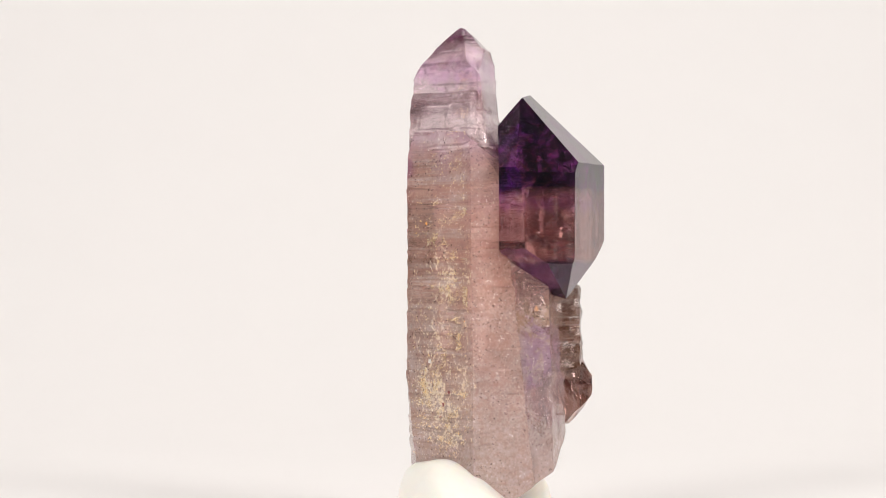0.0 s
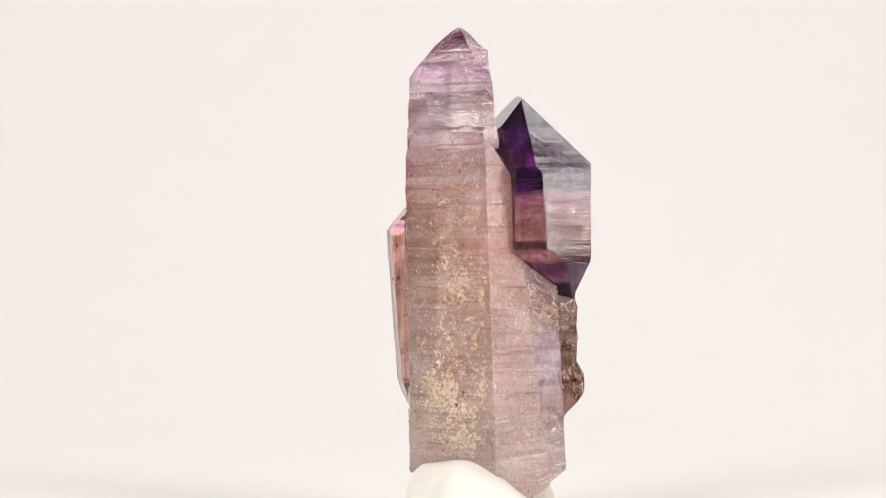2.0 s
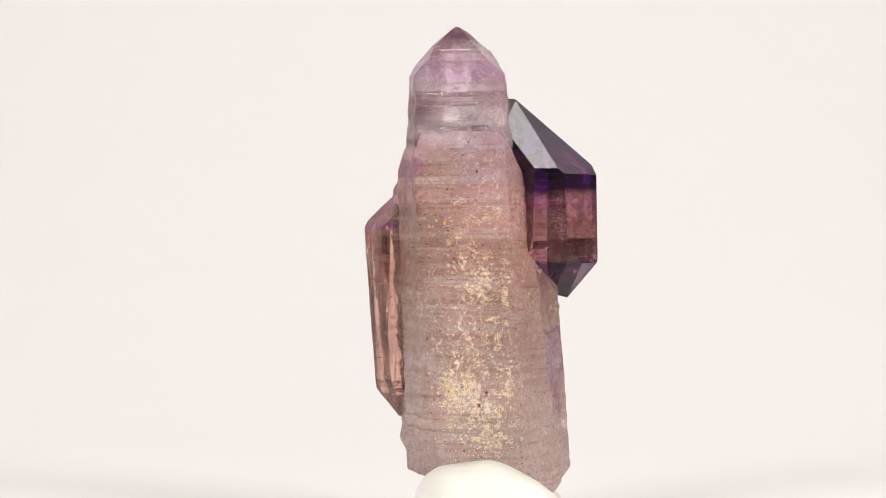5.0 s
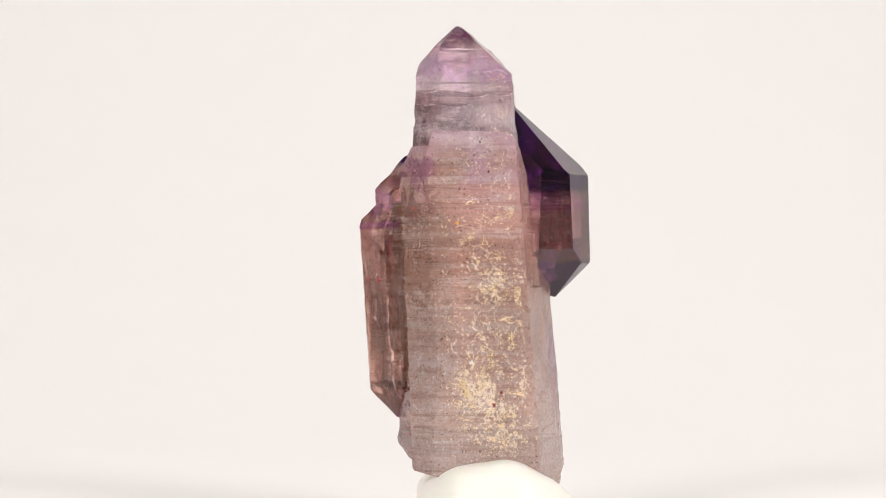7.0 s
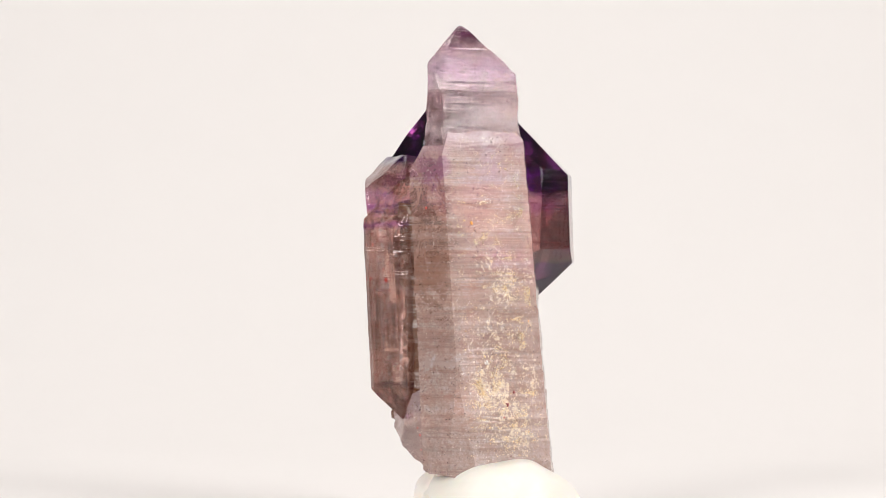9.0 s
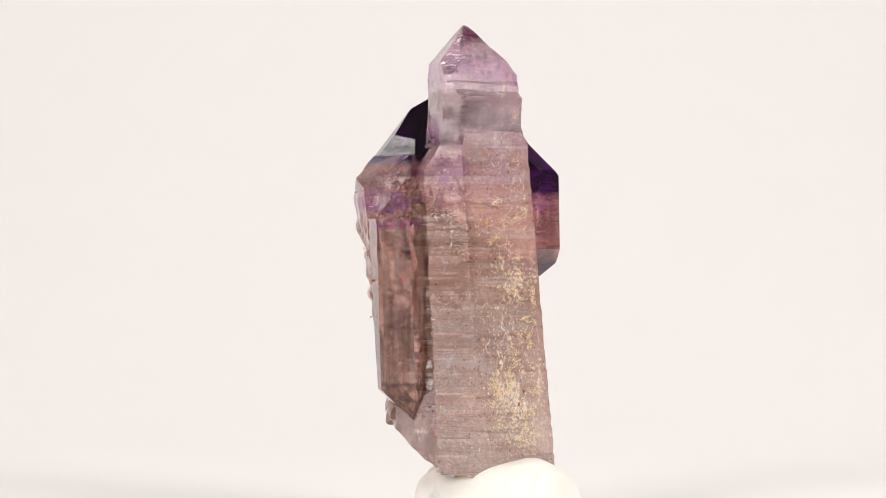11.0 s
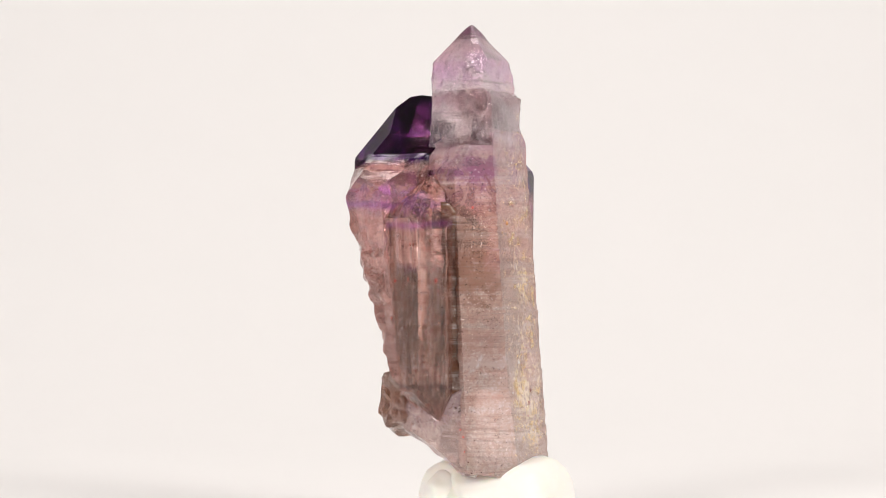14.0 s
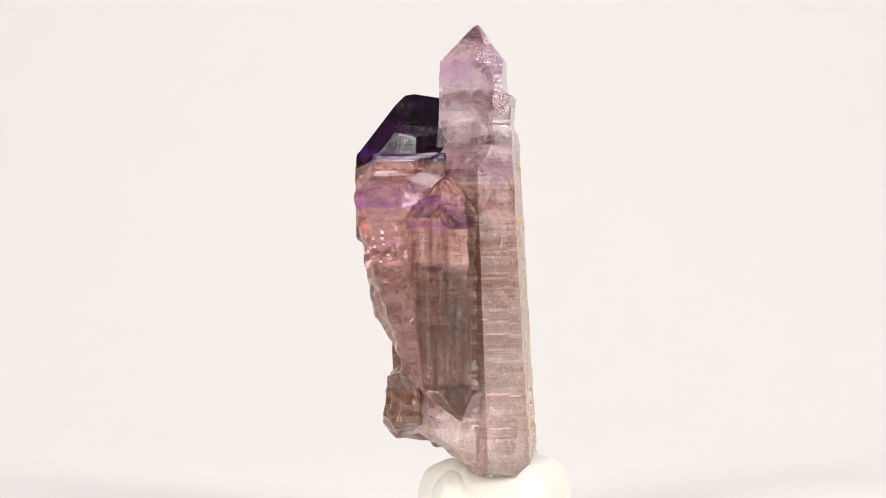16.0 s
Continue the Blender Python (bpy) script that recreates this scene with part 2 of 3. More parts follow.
def rhomb(az, apex, dist, y):
    """A pyramid face from the apex to the prism face of that azimuth, which it meets at level y."""
    n = flat(az)
    run = dist * U - n.dot(apex)
    drop = apex.z - level(y)
    s = 1 if drop > 0 else -1
    return apex, (n * abs(drop) + Vector((0, 0, s * run))).normalized()


def facet(az, p, rise):
    """A face through a point: azimuth and rise of its normal."""
    return p, (flat(az) * math.cos(radians(rise)) + Vector((0, 0, math.sin(radians(rise))))).normalized()


def inside(planes, margin):
    """A test for points that lie inside all planes, by a margin in drawing units."""
    return lambda q: all(n.dot(q - p) < -margin * U for p, n in planes)


def crystal(planes, lo, hi, step=6, wobble=1.2, seed=0, ledge=0.0, jag=0.0, cell=30):
    """The convex body inside all planes, sliced across; ledge: height of the growth steps, jag: size of the breaks."""
    rng = random.Random(seed)
    steps, y0 = [], lo - 30
    while y0 < hi + 60:
        gap = rng.choice((8, 10, 14, 20, 28, 40))
        steps.append((y0, gap, rng.uniform(0.3, 1.0)))
        y0 += gap
    eqs = [(n.normalized(), n.normalized().dot(p)) for p, n in planes]
    corners = []
    for i, (n1, d1) in enumerate(eqs):
        for k in range(i + 1, len(eqs)):
            n2, d2 = eqs[k]
            for n3, d3 in eqs[k + 1:]:
                m = Matrix((n1, n2, n3))
                if abs(m.determinant()) < 1e-4:
                    continue
                q = m.inverted() @ Vector((d1, d2, d3))
                if all(n.dot(q) <= d + 1e-7 for n, d in eqs):
                    corners.append(q)
    bm = bmesh.new()
    for q in corners:
        bm.verts.new(q)
    bmesh.ops.remove_doubles(bm, verts=bm.verts[:], dist=2e-5)
    bmesh.ops.convex_hull(bm, input=bm.verts[:])
    bmesh.ops.delete(bm, geom=[v for v in bm.verts if not v.link_faces], context="VERTS")
    bmesh.ops.dissolve_limit(bm, angle_limit=0.01, verts=bm.verts[:], edges=bm.edges[:])
    for y in range(lo, hi, step):
        bmesh.ops.bisect_plane(bm, geom=bm.verts[:] + bm.edges[:] + bm.faces[:], plane_co=(0, 0, level(y)), plane_no=(0, 0, 1))
    for az in (0, 40, 80, 120, 150):
        for d in range(-180, 240, cell):
            bmesh.ops.bisect_plane(bm, geom=bm.verts[:] + bm.edges[:] + bm.faces[:], plane_co=flat(az) * d * U, plane_no=flat(az))
    bmesh.ops.triangulate(bm, faces=bm.faces[:])
    bm.normal_update()
    for v in bm.verts:
        q = v.co / U
        a = noise.noise(Vector((q.x * 0.008 + seed, q.y * 0.008, q.z * 0.06)))
        b = noise.noise(Vector((q.x * 0.02, q.y * 0.02 + seed, q.z * 0.02)))
        move = (a + b) * wobble
        if ledge:
            lean = 0.07 * (q.x + q.y) + 5 * noise.noise(Vector((q.x * 0.03 + seed, q.y * 0.03, q.z * 0.004)))
            lv = FLOOR - q.z + lean
            for top, gap, w in steps:
                if top <= lv < top + gap:
                    move += ledge * w * (1 - (lv - top) / gap) * max(0.0, min(1.0, 0.6 + 1.6 * noise.noise(Vector((q.x * 0.012, q.y * 0.012, top)))))
        if jag:
            more = 0.08 + 0.92 * max(0.0, min(1.0, (FLOOR - q.z - 370) / 80))
            move += jag * more * (noise.noise(q * 0.04 + Vector((seed, 0, 0))) + 0.5 * noise.noise(q * 0.09))
        v.co += v.normal * move * U
    bmesh.ops.recalc_face_normals(bm, faces=bm.faces[:])
    return bm


def grown_together(pieces):
    """Take away the skin of each piece that lies deep in another (by its margin): the crystals are one body of quartz."""
    for ob, planes, margin in pieces:
        others = [inside(p, m) for o, p, m in pieces if o is not ob]
        bm = bmesh.new()
        bm.from_mesh(ob.data)
        buried = {v: {i for i, test in enumerate(others) if test(v.co)} for v in bm.verts}
        gone = [f for f in bm.faces if set.intersection(*(buried[v] for v in f.verts))]
        bmesh.ops.delete(bm, geom=gone, context="FACES")
        bm.to_mesh(ob.data)
        bm.free()


# ---- setting ----
def sweep():
    """White paper that runs under the stone and curves up behind it."""
    bm = bmesh.new()
    line = [(-1.2, 0.0), (0.16, 0.0)]
    line += [(0.16 + 0.5 * math.sin(a), 0.5 - 0.5 * math.cos(a)) for a in (radians(6 * i) for i in range(1, 16))]
    line += [(0.66, 1.6)]
    rows = [[bm.verts.new((x, y, z)) for x in (-1.5, 1.5)] for y, z in line]
    for a, b in zip(rows, rows[1:]):
        bm.faces.new((a[0], a[1], b[1], b[0])).smooth = True
    return tagged(part("backdrop", bm, PAPER), "seamless white paper sweep, softly lit", "backdrop", kind="structure")


sweep()


# ---- the stone ----
def needles(parent, planes, faces, count, seed, low, high, spread):
    """Fine red-brown hairs that lie across the prism, in the skin of the given faces. spread: ranges of right and depth."""
    rng = random.Random(seed)
    bm = bmesh.new()
    within = inside(planes, 0.1)
    made = tries = 0
    while made < count and tries < 60000:
        tries += 1
        p, n = rng.choice(faces)
        q = place(rng.uniform(*spread[0]), rng.uniform(*spread[1]), rng.uniform(low, high))
        if noise.noise(q / U * 0.02 + Vector((seed, 0, 0))) < rng.uniform(-0.2, 0.3):
            continue
        q = q - n * (n.dot(q - p) + rng.uniform(0.2, 1.6) * U)
        across = Vector((0, 0, 1)).cross(n).normalized() * rng.choice((-1, 1))
        way = across + Vector((0, 0, rng.gauss(0, 0.2)))
        length, bend = rng.choice((3, 4, 6, 9, 14, 22)), rng.uniform(-0.25, 0.25)
        line = [q + (way * (length * f) + Vector((0, 0, bend * length * 2 * f * (1 - f) + rng.gauss(0, 0.5)))) * U for f in (0, 0.33, 0.66, 1)]
        if not within(q) or not within(line[-1]):
            continue
        r = rng.uniform(0.16, 0.5) * U
        rings = [[bm.verts.new(v + Vector((math.cos(a) * r, math.sin(a) * r * 0.6, math.sin(a) * r))) for a in (0, 2.1, 4.2)] for v in line]
        for a, b in zip(rings, rings[1:]):
            for i in range(3):
                bm.faces.new((a[i], a[(i + 1) % 3], b[(i + 1) % 3], b[i]))
        made += 1
    return tagged(part("needle_inclusion", bm, HAIR, parent, "fine red-brown hairline inclusions"), kind="stuff")


def fractures(parent, planes, count, seed, low, high, spread, big=12):
    """Small glassy fracture veils inside a crystal, each a thin irregular flake."""
    rng = random.Random(seed)
    bm = bmesh.new()
    deep = inside(planes, 3.0)
    made = tries = 0
    while made < count and tries < 200000:
        tries += 1
        q = place(rng.uniform(*spread[0]), rng.uniform(*spread[1]), rng.uniform(low, high))
        if not deep(q):
            continue
        size = rng.uniform(2.0, big) * rng.random() + 1.5
        turn = Euler((rng.gauss(0, 0.5), rng.gauss(0, 0.5), rng.uniform(0, 6.3))).to_matrix() if rng.random() < 0.6 else Euler((rng.uniform(0, 6), rng.uniform(0, 6), 0)).to_matrix()
        n = rng.randint(5, 8)
        pts = []
        for i in range(n):
            a = 6.283 * (i + rng.uniform(-0.3, 0.3)) / n
            f = size * rng.uniform(0.5, 1.1)
            pts.append(q + turn @ Vector((math.cos(a) * f, math.sin(a) * f * 0.6, rng.gauss(0, 0.25))) * U)
        if not all(deep(p) for p in pts):
            continue
        mid = bm.verts.new(sum(pts, Vector()) / n + turn @ Vector((0, 0, 0.1 * size * U)))
        ring = [bm.verts.new(p) for p in pts]
        for i in range(n):
            bm.faces.new((mid, ring[i], ring[(i + 1) % n]))
        made += 1
    return tagged(part("fracture_veil", bm, VEIL, parent, "glassy white fracture veils inside the crystal"), kind="stuff")


def crumb(name, parent, material, x, depth, y, size, seed, label):
    """A small irregular chip, flattened."""
    rng = random.Random(seed)
    bm = bmesh.new()
    bmesh.ops.create_icosphere(bm, subdivisions=2, radius=size * U)
    for v in bm.verts:
        v.co *= 1 + 0.5 * noise.noise(v.co / U * 0.35 + Vector((seed, 0, 0)))
        v.co = Vector((v.co.x, v.co.y, v.co.z * 1.2)) + place(x, depth, y)
    return part(name, bm, material, parent, label)


def grains(parent):
    """Crumbs of ochre and white mineral crusted over the broad front face of the main prism."""
    bm = bmesh.new()
    rng = random.Random(4)
    n, across = flat(-47), flat(43)
    made = 0
    while made < 15000:
        y = rng.uniform(235, 815)
        s = rng.uniform(-80 + 0.11 * max(0, y - 620), 43 + 0.07 * (y - 250))
        fit = 0.0
        for cs, cy, rs, ry, w in ((0, 725, 85, 55, 1.0), (5, 675, 75, 22, 1.0), (28, 535, 48, 65, 1.0), (10, 480, 60, 25, 0.9), (25, 365, 60, 20, 0.55),
                                  (20, 600, 45, 30, 0.5), (-65, 740, 30, 50, 0.6), (5, 420, 70, 20, 0.35), (35, 250, 40, 15, 0.6), (0, 500, 90, 300, 0.10)):
            fit = max(fit, w * math.exp(-((s - cs) / rs) ** 2 - ((y - cy) / ry) ** 2))
        fit *= 0.05 + 2.2 * max(0, noise.noise(Vector((s * 0.06, y * 0.06, 3))) + 0.12)
        if rng.random() > fit:
            continue
        d = 87 + 0.05 * (y - 600) - 0.3
        p = (n * d + across * s) * U + Vector((0, 0, level(y)))
        r = rng.choice((0.35, 0.45, 0.55, 0.7, 0.9, 1.1, 1.6)) * U
        turn = Euler((rng.random() * 6, rng.random() * 6, rng.random() * 6)).to_matrix()
        vs = [bm.verts.new(p + turn @ Vector(v) * r * rng.uniform(0.6, 1.3)) for v in ((1, 0, 0), (-1, 0, 0), (0, 1, 0), (0, -1, 0), (0, 0, 1), (0, 0, -1))]
        for a, b, c in ((0, 2, 4), (2, 1, 4), (1, 3, 4), (3, 0, 4), (2, 0, 5), (1, 2, 5), (3, 1, 5), (0, 3, 5)):
            bm.faces.new((vs[a], vs[b], vs[c]))
        made += 1
    for i in range(150):
        cs, cy, dist = rng.choice(((22, 140, 50), (27, 205, 64), (8, 158, 50)))
        p = (flat(-45) * (dist - 0.2) + flat(45) * min(39, cs + rng.gauss(0, 9))) * U + Vector((0, 0, level(cy + rng.gauss(0, 6))))
        r = rng.choice((0.5, 0.7, 0.9, 1.2, 1.6)) * U
        vs = [bm.verts.new(p + Vector(v) * r * rng.uniform(0.6, 1.3)) for v in ((1, 0, 0), (-1, 0, 0), (0, 1, 0), (0, -1, 0), (0, 0, 1), (0, 0, -1))]
        for a, b, c in ((0, 2, 4), (2, 1, 4), (1, 3, 4), (3, 0, 4), (2, 0, 5), (1, 2, 5), (3, 1, 5), (0, 3, 5)):
            bm.faces.new((vs[a], vs[b], vs[c]))
    return tagged(part("mineral_grain", bm, GRAINS, parent, "ochre and white mineral crumbs"), kind="stuff")


def amethyst():
    top = new("amethyst_cluster")
    tagged(top, "upright cluster of pale and deep violet amethyst crystals in putty", "mineral specimen")

    # slanting break under the whole cluster
    under = (flat(172) * 139 * U + Vector((0, 0, level(753))), (flat(172) * 0.66 + Vector((0, 0, -0.75))).normalized())
    # main prism
    body = [under, side(-47, 87, 600, 0.05), side(13, 112, 600, 0.085), side(72, 97, 600, 0.12), side(131, 88, 600, 0.0),
            side(-169, 96, 600, -0.05), side(-104, 121, 600, -0.015), side(-80, 126, 600, -0.07),
            (place(0, -60, 832), Vector((-0.06, 0.2, -1)).normalized()), (place(0, 0, 831), (flat(140) * 0.6 + Vector((0, 0, -0.8))).normalized()), (place(-60, 40, 236), (flat(60) * 0.04 + Vector((0, 0, 1))).normalized()), (place(-16, 84, 237), (flat(62) * 0.85 + Vector((0, 0, 0.5))).normalized()),
            rhomb(-169, place(-60, -40, 215), 112, 305), rhomb(131, place(-10, -40, 215), 88, 330), rhomb(72, place(0, 0, 235), 62, 300),
            rhomb(-75, place(-108, -31, 226), 130, 280), rhomb(-104, place(-105, -45, 232), 125, 275)]
    main_part = part("main_crystal", crystal(body, 205, 880, 4, 1.4, 3, 3.2), BODY, top, "smoky pink prism, finely striated")
    fractures(main_part, body, 420, 41, 240, 830, ((-130, 110), (-100, 125)))

    tip = place(-27, -24, 45)
    head = [side(-45, 50, 200, 0.0), side(14, 71, 200, 0.04), side(76, 25, 200, 0.08), side(132, 58, 200, 0.0),
            side(-166, 83, 200, 0.0), side(-106, 120, 200, 0.0), (place(0, 0, 200), Vector((0, 0, -1))), (place(-27, -24, 49), Vector((0.25, 0.1, 1)).normalized())]
    for az, d, y in ((-45, 50, 112), (14, 71, 135), (76, 25, 100), (132, 58, 114), (-166, 83, 115), (-106, 120, 120), (-75, 108, 114)):
        head.append(rhomb(az, tip, d, y))
    head.append(facet(-108, flat(-108) * 121 * U + Vector((0, 0, level(140))), 37))
    head_part = part("scepter_head", crystal(head, 45, 200, 4, 2.0, 9, 3.4), HEAD, top, "clear lilac pointed termination")
    fractures(head_part, head, 260, 43, 60, 198, ((-120, 40), (-90, 80)), 12)
    step = [side(-45, 64, 200, 0.02), side(14, 72, 200, 0.06), side(76, 26, 200, 0.12), side(132, 59, 200, 0.06), side(-166, 84, 200, 0.06), side(-106, 121, 200, 0.04), (place(0, 0, 262), Vector((0, 0, -1))),
            (flat(-45) * 57 * U + Vector((0, 0, level(170))), (flat(-45) * 0.95 + Vector((0, 0, 1))).normalized()), (place(0, 0, 165), Vector((0, 0, 1)))]
    step_part = part("growth_step", crystal(step, 140, 262, 4, 2.0, 12, 3.0), HEAD, top, "pale lilac ledge on the termination")
    fractures(step_part, step, 160, 44, 175, 260, ((-120, 40), (-90, 80)), 12)

    # prism grown against the main one, under the dark crystal
    low = [under, side(13, 109, 600, 0.085), side(71.6, 145, 600, 0.05), side(45, 152, 600, 0.07), side(131, 107, 600, 0.0), side(-108, 60), side(-47, 60, 600, 0.05), side(-169, 85),
           (place(16, 90, 425), (flat(75) * 0.55 + Vector((0, 0, 0.83))).normalized()), (place(90, 90, 880), Vector((-0.1, 0.25, -1)).normalized()),
           (place(150, 60, 800), (flat(85) * 0.85 + Vector((0, 0, -0.5))).normalized()), (place(0, 0, 831), (flat(140) * 0.6 + Vector((0, 0, -0.8))).normalized())]
    low_part = part("lower_crystal", crystal(low, 420, 890, 4, 1.4, 5, 1.8, 1.5), LOW, top, "pinkish prism grown against the main one")

    # foot under the small crystals
    foot = [under, side(-147, 137, 740, 0.02), side(-104, 108, 740, -0.1), side(-169, 145, 740), side(160, 150, 740), side(131, 130, 740), side(72, 100), side(14, 40), side(-47, 40),
            (place(-60, -120, 700), (flat(-150) * 0.55 + Vector((0, 0, 0.8))).normalized()), (place(0, 0, 830), (flat(140) * 0.6 + Vector((0, 0, -0.8))).normalized()),
            (place(-80, -110, 800), (flat(-140) * 0.7 + Vector((0, 0, -0.7))).normalized()), (place(0, 0, 832), Vector((0, 0, -1)))]
    foot_part = part("foot_crystal", crystal(foot, 660, 850, 6, 2.0, 21, 0, 4.0), LOW, top, "speckled pinkish quartz at the base")

    # dark doubly terminated crystal, with a roof-like top
    a, b = place(96, -65, 165), place(154, 69, 528)
    dark = [side(10, 160, 400, 0.03), side(72, 199), side(133.7, 206), side(-168, 168), side(-108, 0), side(-90, -36), side(-45, 50, 400, -0.03),
            rhomb(72, a, 199, 291), rhomb(45, place(100, 20, 160), 204, 288), rhomb(100, a, 222, 279), rhomb(133.7, flat(133.7) * 136 * U + Vector((0, 0, level(178))), 206, 277), rhomb(-168, flat(-168) * 95 * U + Vector((0, 0, level(182))), 168, 284), facet(-97, a, 39),
            rhomb(10, flat(10) * 26 * U + Vector((0, 0, level(172))), 160, 312), rhomb(-45, flat(-45) * -50 * U + Vector((0, 0, level(166))), 50, 296)]
    for az, d, y in ((10, 160, 468), (72, 199, 460), (133.7, 206, 425), (100, 224, 440), (-168, 168, 420), (-45, 50, 440)):
        dark.append(rhomb(az, b, d, y))
    dark_part = part("dark_crystal", crystal(dark, 165, 530, 9, 0.2, 11), DARK, top, "deep violet, glossy doubly pointed crystal")
    needles(dark_part, dark, (dark[0], dark[1], dark[2], dark[6]), 1500, 3, 330, 475, ((20, 230), (-190, 165)))

    # brownish crystal behind it
    rear = [side(157, 220, 275, 0.15), side(157, 233, 355, -0.27), side(135, 186, 545, -0.7), side(131, 203, 300, -0.10), side(-168, 200, 360, -0.12), side(-103, 74), side(75, 110), side(-18, -95),
            (place(0, -200, 274), (flat(150) * -0.03 + Vector((0, 0, 1))).normalized()), facet(168, flat(168) * 229 * U + Vector((0, 0, level(338))), 29.6), rhomb(-145, flat(-145) * 117 * U + Vector((0, 0, level(268))), 208, 360), (place(40, -160, 700), (flat(160) * 0.3 + Vector((0, 0, -0.9))).normalized())]
    rear_part = part("rear_crystal", crystal(rear, 225, 720, 5, 4.0, 23, 0, 6.5), REAR, top, "brownish etched crystal with a violet band")
    needles(rear_part, rear, (rear[0], rear[1], rear[3], rear[4]), 420, 51, 300, 640, ((-60, 170), (-240, -110)))
    fractures(rear_part, rear, 240, 53, 290, 680, ((-60, 170), (-240, -100)), 16)

    # small doubly terminated crystal
    c, d0 = place(-66, -108, 304), place(-87, -112, 738)
    small = [side(-95, 136, 400, -0.07), side(-45, 6, 400, -0.02), side(-138, 206, 400, -0.07), side(-168, 194, 400, -0.04), side(132, 100, 400, -0.1), side(75, 40)]
    small.append(facet(-97, flat(-97) * 136 * U + Vector((0, 0, level(402))), 38.5))
    for az, d, y in ((-45, 6, 380), (-168, 194, 388), (-138, 206, 352), (132, 100, 370)):
        small.append(rhomb(az, c, d, y))
    for az, d, y in ((-95, 118, 672), (-45, 2, 690), (-168, 182, 686), (132, 72, 690)):
        small.append(rhomb(az, d0, d, y))
    side_part = part("side_crystal", crystal(small, 262, 740, 7, 0.7, 13, 0.5), SIDE, top, "brownish doubly terminated crystal with red hairline inclusions")
    needles(side_part, small, (small[0], small[2], small[3]), 760, 5, 410, 690, ((-150, 60), (-210, -60)))
    fractures(side_part, small, 130, 47, 300, 730, ((-150, 60), (-210, -60)), 16)
    # body added in the groove to give its refracted dark and brown stain
    seam = [side(-100, 116, 400, -0.05), side(-45, 33, 400, -0.02), side(135, 12, 400), side(80, -60), side(170, 120),
            (flat(-40) * 25 * U + Vector((0, 0, level(402))), (flat(-40) * 0.73 + Vector((0, 0, 0.68))).normalized()), (place(-100, -60, 368), (flat(-40) * 0.2 + Vector((0, 0, 1))).normalized()),
            (flat(-40) * 25 * U + Vector((0, 0, level(655))), (flat(-40) * 0.95 + Vector((0, 0, -0.3))).normalized()), (place(-100, -60, 725), Vector((0, 0, -1)))]
    fill = crystal(seam, 362, 724, 6, 3.0, 29, 0, 7.0, 20)
    for f in fill.faces:
        f.smooth = True
    part("groove_fill", fill, SEAM, side_part, "dark brown fill added in the groove")
    for x, d, y, r in ((-86, -165, 493, 3.2), (-60, -183, 496, 2.2), (-92, -160, 433, 2.5), (-52, -186, 560, 1.5)):
        crumb("red_flake", side_part, RED, x, d, y, r, x, "bright red flake")
    for x, d, y, r in ((-116, -131, 495, 3.6), (-118, -136, 476, 1.6), (-114, -126, 512, 1.4)):
        crumb("red_flake", side_part, RED, x, d, y, r, y, "bright red flake")
    for x, d, y, r in ((-112, -60, 370, 2.0), (-103, -74, 765, 1.6), (-104, -68, 776, 1.3), (-102, -79, 752, 1.4), (-105, -66, 741, 1.1), (-103, -72, 790, 1.2)):
        crumb("red_flake", top, RED, x, d, y, r, y, "tiny red flake")
    crumb("white_flake", top, WHITE, -84, -46, 829, 7, 6, "broken white flake at the base")

    knob = [side(157, 178, 700), side(131, 152, 700, 0.1), side(-168, 150, 700), side(90, 95), side(-90, 20), side(0, 20),
            (place(70, -160, 670), (flat(150) * 0.5 + Vector((0, 0, 0.8))).normalized()), (place(75, -150, 740), (flat(155) * 0.7 + Vector((0, 0, -0.7))).normalized()),
            (place(60, -120, 762), (flat(-130) * 0.3 + Vector((0, 0, -1))).normalized())]
    knob_part = part("broken_knob", crystal(knob, 600, 800, 10, 2.0, 17, 0, 8.0, 30), ROCK, top, "dark broken quartz knob")
    shard = [side(80, 180, 560, 0.04), side(14, 62), side(131, 150), side(45, 150, 650), side(-108, -60), side(-168, 40), (place(150, 0, 660), (flat(75) * 0.3 + Vector((0, 0, -1))).normalized()),
             (place(150, 0, 500), (flat(60) * 0.3 + Vector((0, 0, 1))).normalized())]
    part("broken_edge", crystal(shard, 480, 680, 8, 2.0, 19, 0, 5.0, 22), ROCK, top, "dark jagged quartz edge")
    chip = [side(80, 203, 660, 0.0), side(110, 196, 640, 0.2), side(50, 178, 660, 0.1), side(14, 40), side(131, 160), side(-108, -90), side(-168, 40),
            (place(185, 0, 640), (flat(80) * 0.9 + Vector((0, 0, 0.6))).normalized()), (place(190, 0, 712), (flat(75) * 0.75 + Vector((0, 0, -0.65))).normalized()),
            (place(160, 0, 752), Vector((0, 0, -1)))]
    part("broken_splinter", crystal(chip, 590, 760, 10, 1.2, 31, 0, 2.5, 30), SIDE, top, "clear brown splinter of quartz")
    grown_together([(main_part, body, 2.4), (head_part, head, 2.6), (step_part, step, 2.4), (low_part, low, 3.0), (foot_part, foot, 7.0), (dark_part, dark, 0.8), (rear_part, rear, 9.0),
                    (side_part, small, 1.5), (knob_part, knob, 10.0)])
    grains(top)
    n, across = flat(-47), flat(43)
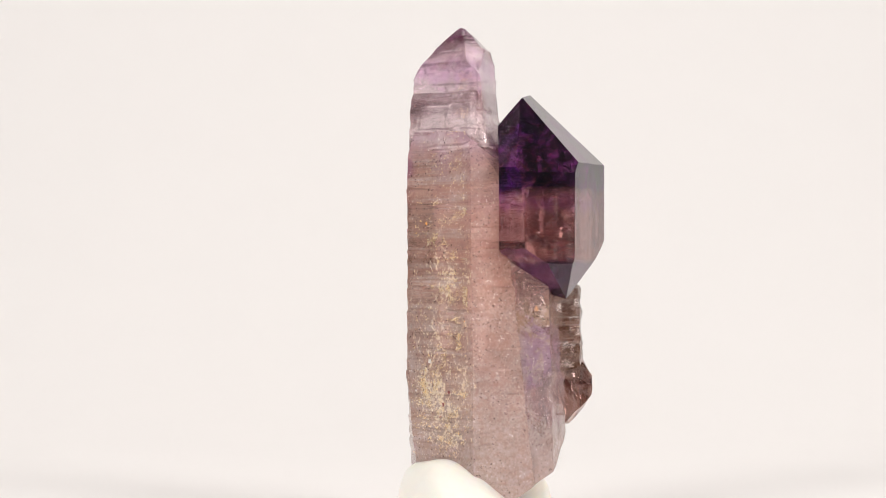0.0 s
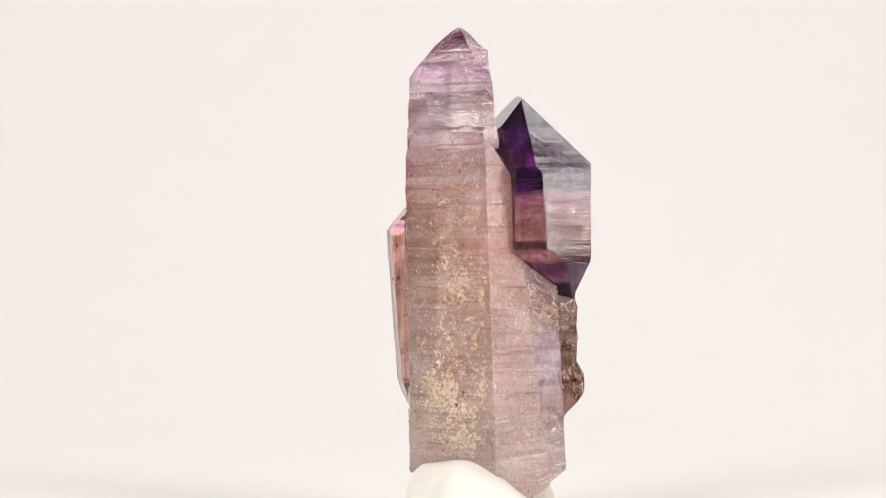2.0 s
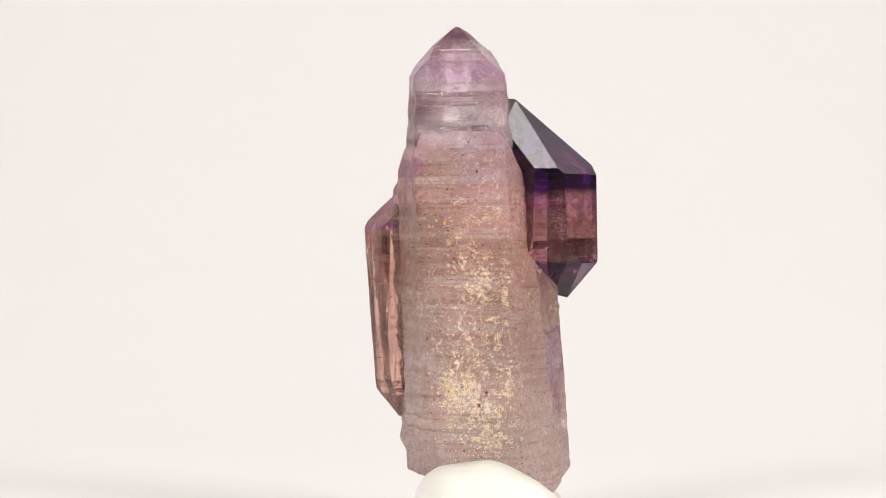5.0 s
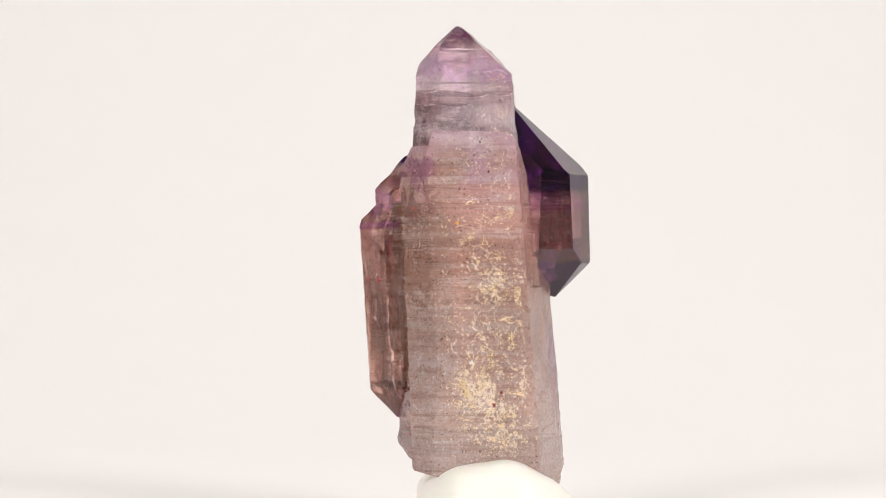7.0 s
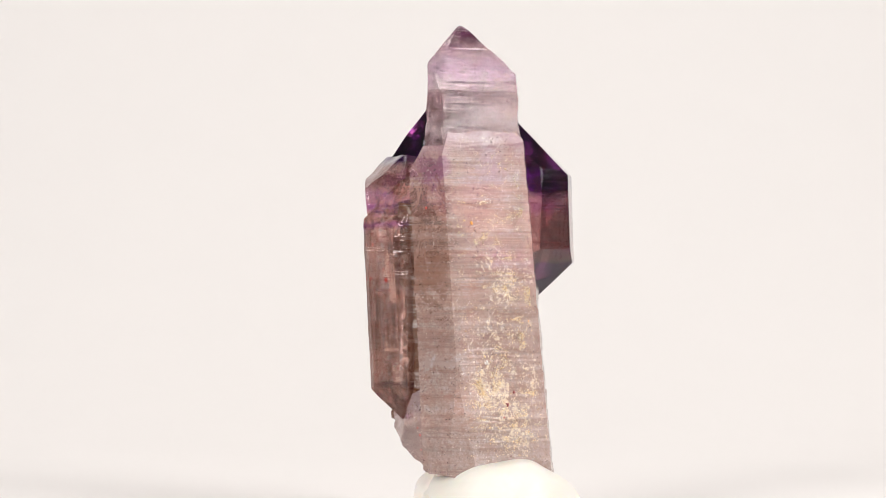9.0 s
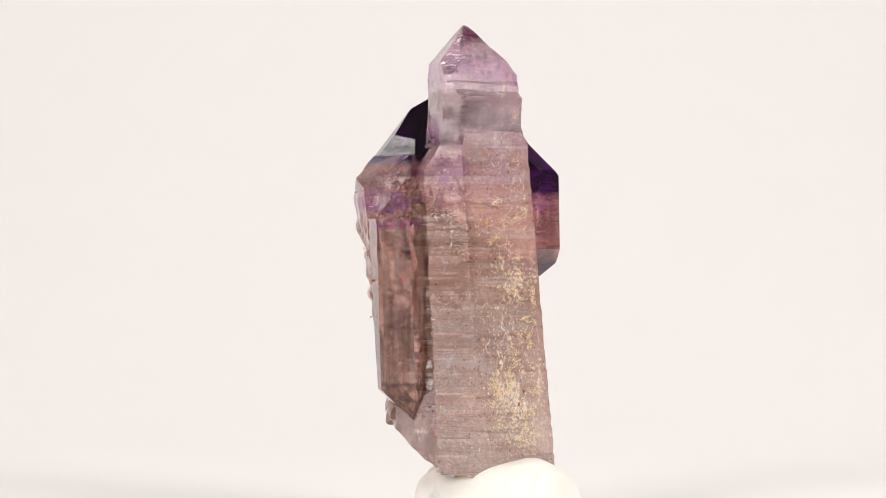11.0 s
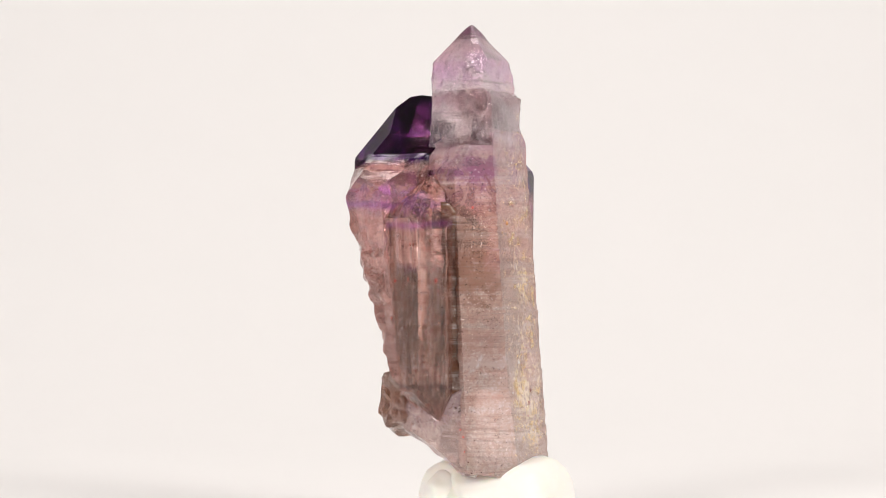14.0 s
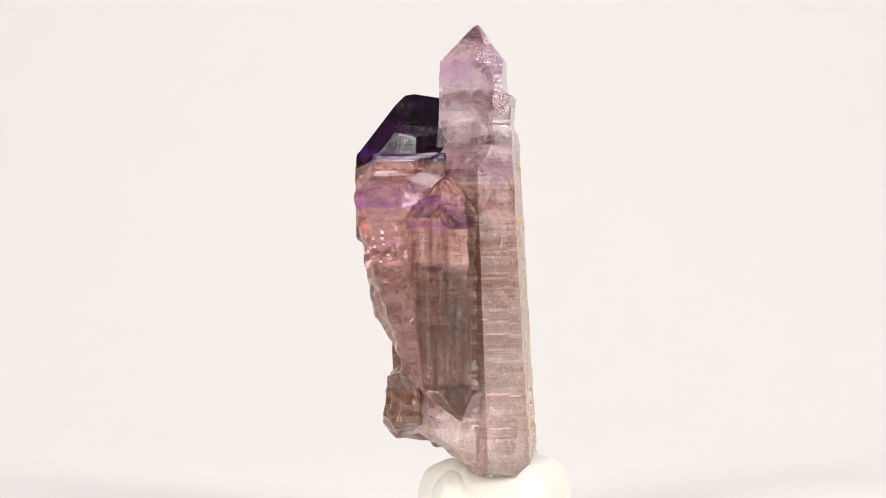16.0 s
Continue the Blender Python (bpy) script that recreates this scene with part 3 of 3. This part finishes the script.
    for s, y, size, m, name, label in ((-27, 638, 4.5, WHITE, "white_chip", "small white chip"), (-73, 657, 3.5, WHITE, "white_chip", "small white chip"), (-60, 690, 2, WHITE, "white_chip", "small white chip"),
                                       (57, 567, 2.6, ORANGE, "orange_chip", "small orange chip"), (-50, 396, 2.8, ORANGE, "orange_chip", "small orange chip"), (-20, 602, 2.2, ORANGE, "orange_chip", "small orange chip"),
                                       (5, 735, 2.5, RED, "rust_chip", "small rust-red chip"), (25, 690, 3.5, HAIR, "rust_chip", "small dark rust chip"), (12, 712, 4.5, HAIR, "rust_chip", "small dark rust chip")):
        p = n * (87 + 0.05 * (y - 600) - size * 0.5) + across * s
        crumb(name, top, m, p.x, -p.y, y, size, y, label)
    crumb("orange_chip", top, ORANGE, 101, 81, 545, 3.5, 8, "small orange chip")
    return top


STONE = amethyst()


# ---- the putty ----
def putty():
    bm = bmesh.new()
    n = 180
    rings = []
    knots = [(0.95, 925), (1.0, 910), (1.02, 890), (1.01, 868), (0.975, 846), (0.91, 827), (0.80, 814), (0.64, 808), (0.4, 808), (0.2, 809), (0.02, 810)]
    prof = []
    for (r0, y0), (r1, y1) in zip(knots, knots[1:]):
        prof += [(r0 + (r1 - r0) * f, y0 + (y1 - y0) * f) for f in (0, 0.34, 0.67)]
    prof.append(knots[-1])
    for r, y in prof:
        ring = []
        for i in range(n):
            a = 2 * math.pi * i / n
            rr = 136 * r * (1 + 0.03 * math.sin(2 * a + 1) + 0.02 * math.sin(3 * a) + 0.012 * math.sin(7 * a))
            # the fold where the roll of putty closes on itself, and shallow thumb marks
            for az, bend, deep, wide in ((-152, 26, 9, 5.5), (-176, -14, 5, 4), (25, 18, 4, 5), (-60, -20, 3, 6)):
                turn = (math.degrees(a) - az - bend * (y - 850) / 60 + 180) % 360 - 180
                rr -= deep * math.exp(-(turn / wide) ** 2) * min(1, r * 1.2)
            x, d = rr * math.sin(a), 42 + rr * math.cos(a)
            # pressed down where the prism leans over it
            dip = math.exp(-((math.degrees(math.atan2(x, d)) - 32) / 34) ** 2) * 62 * min(1, math.hypot(x, d) / 80)
            back = (math.degrees(math.atan2(x, d)) + 360) % 360 - 230
            dip += math.exp(-(back / 38) ** 2) * 24
            share = max(0.0, min(1.0, (925 - y) / 110))
            lump = 9 * noise.noise(Vector((x * 0.014, d * 0.014, 2.0))) * share
            ring.append(bm.verts.new(place(x, d, y + dip * share - lump + 10 * share * max(0, x) / 136)))
        rings.append(ring)
    for a, b in zip(rings, rings[1:]):
        for i in range(n):
            bm.faces.new((a[i], a[(i + 1) % n], b[(i + 1) % n], b[i])).smooth = True
    bm.faces.new(rings[-1])
    bm.faces.new(rings[0][::-1])
    bmesh.ops.recalc_face_normals(bm, faces=bm.faces[:])
    return tagged(part("putty_mount", bm, PUTTY), "soft lump of white putty on white paper, holding the crystal", "putty")


LUMP = putty()


def folded_end(parent):
    """The end of the roll, lapped over the side of the lump."""
    bm = bmesh.new()
    bmesh.ops.create_icosphere(bm, subdivisions=5, radius=1.0)
    lean = pose(0, 0, 0, 0, 14, 0).to_3x3()
    for v in bm.verts:
        q = lean @ Vector((v.co.x * 34, v.co.y * 34, v.co.z * 54))
        v.co = (q + v.co * 5 * noise.noise(v.co * 1.4)) * U + place(-20, -74, 882)
    for f in bm.faces:
        f.smooth = True
    return part("folded_end", bm, PUTTY, parent, "rounded end of the rolled putty")


folded_end(LUMP)


def motions():
    for thing in (STONE, LUMP):
        walk(thing, [(0.5 * i, pose(0, 0, 0, 0, 0, SPIN * 0.5 * i)) for i in range(33)])


motions()
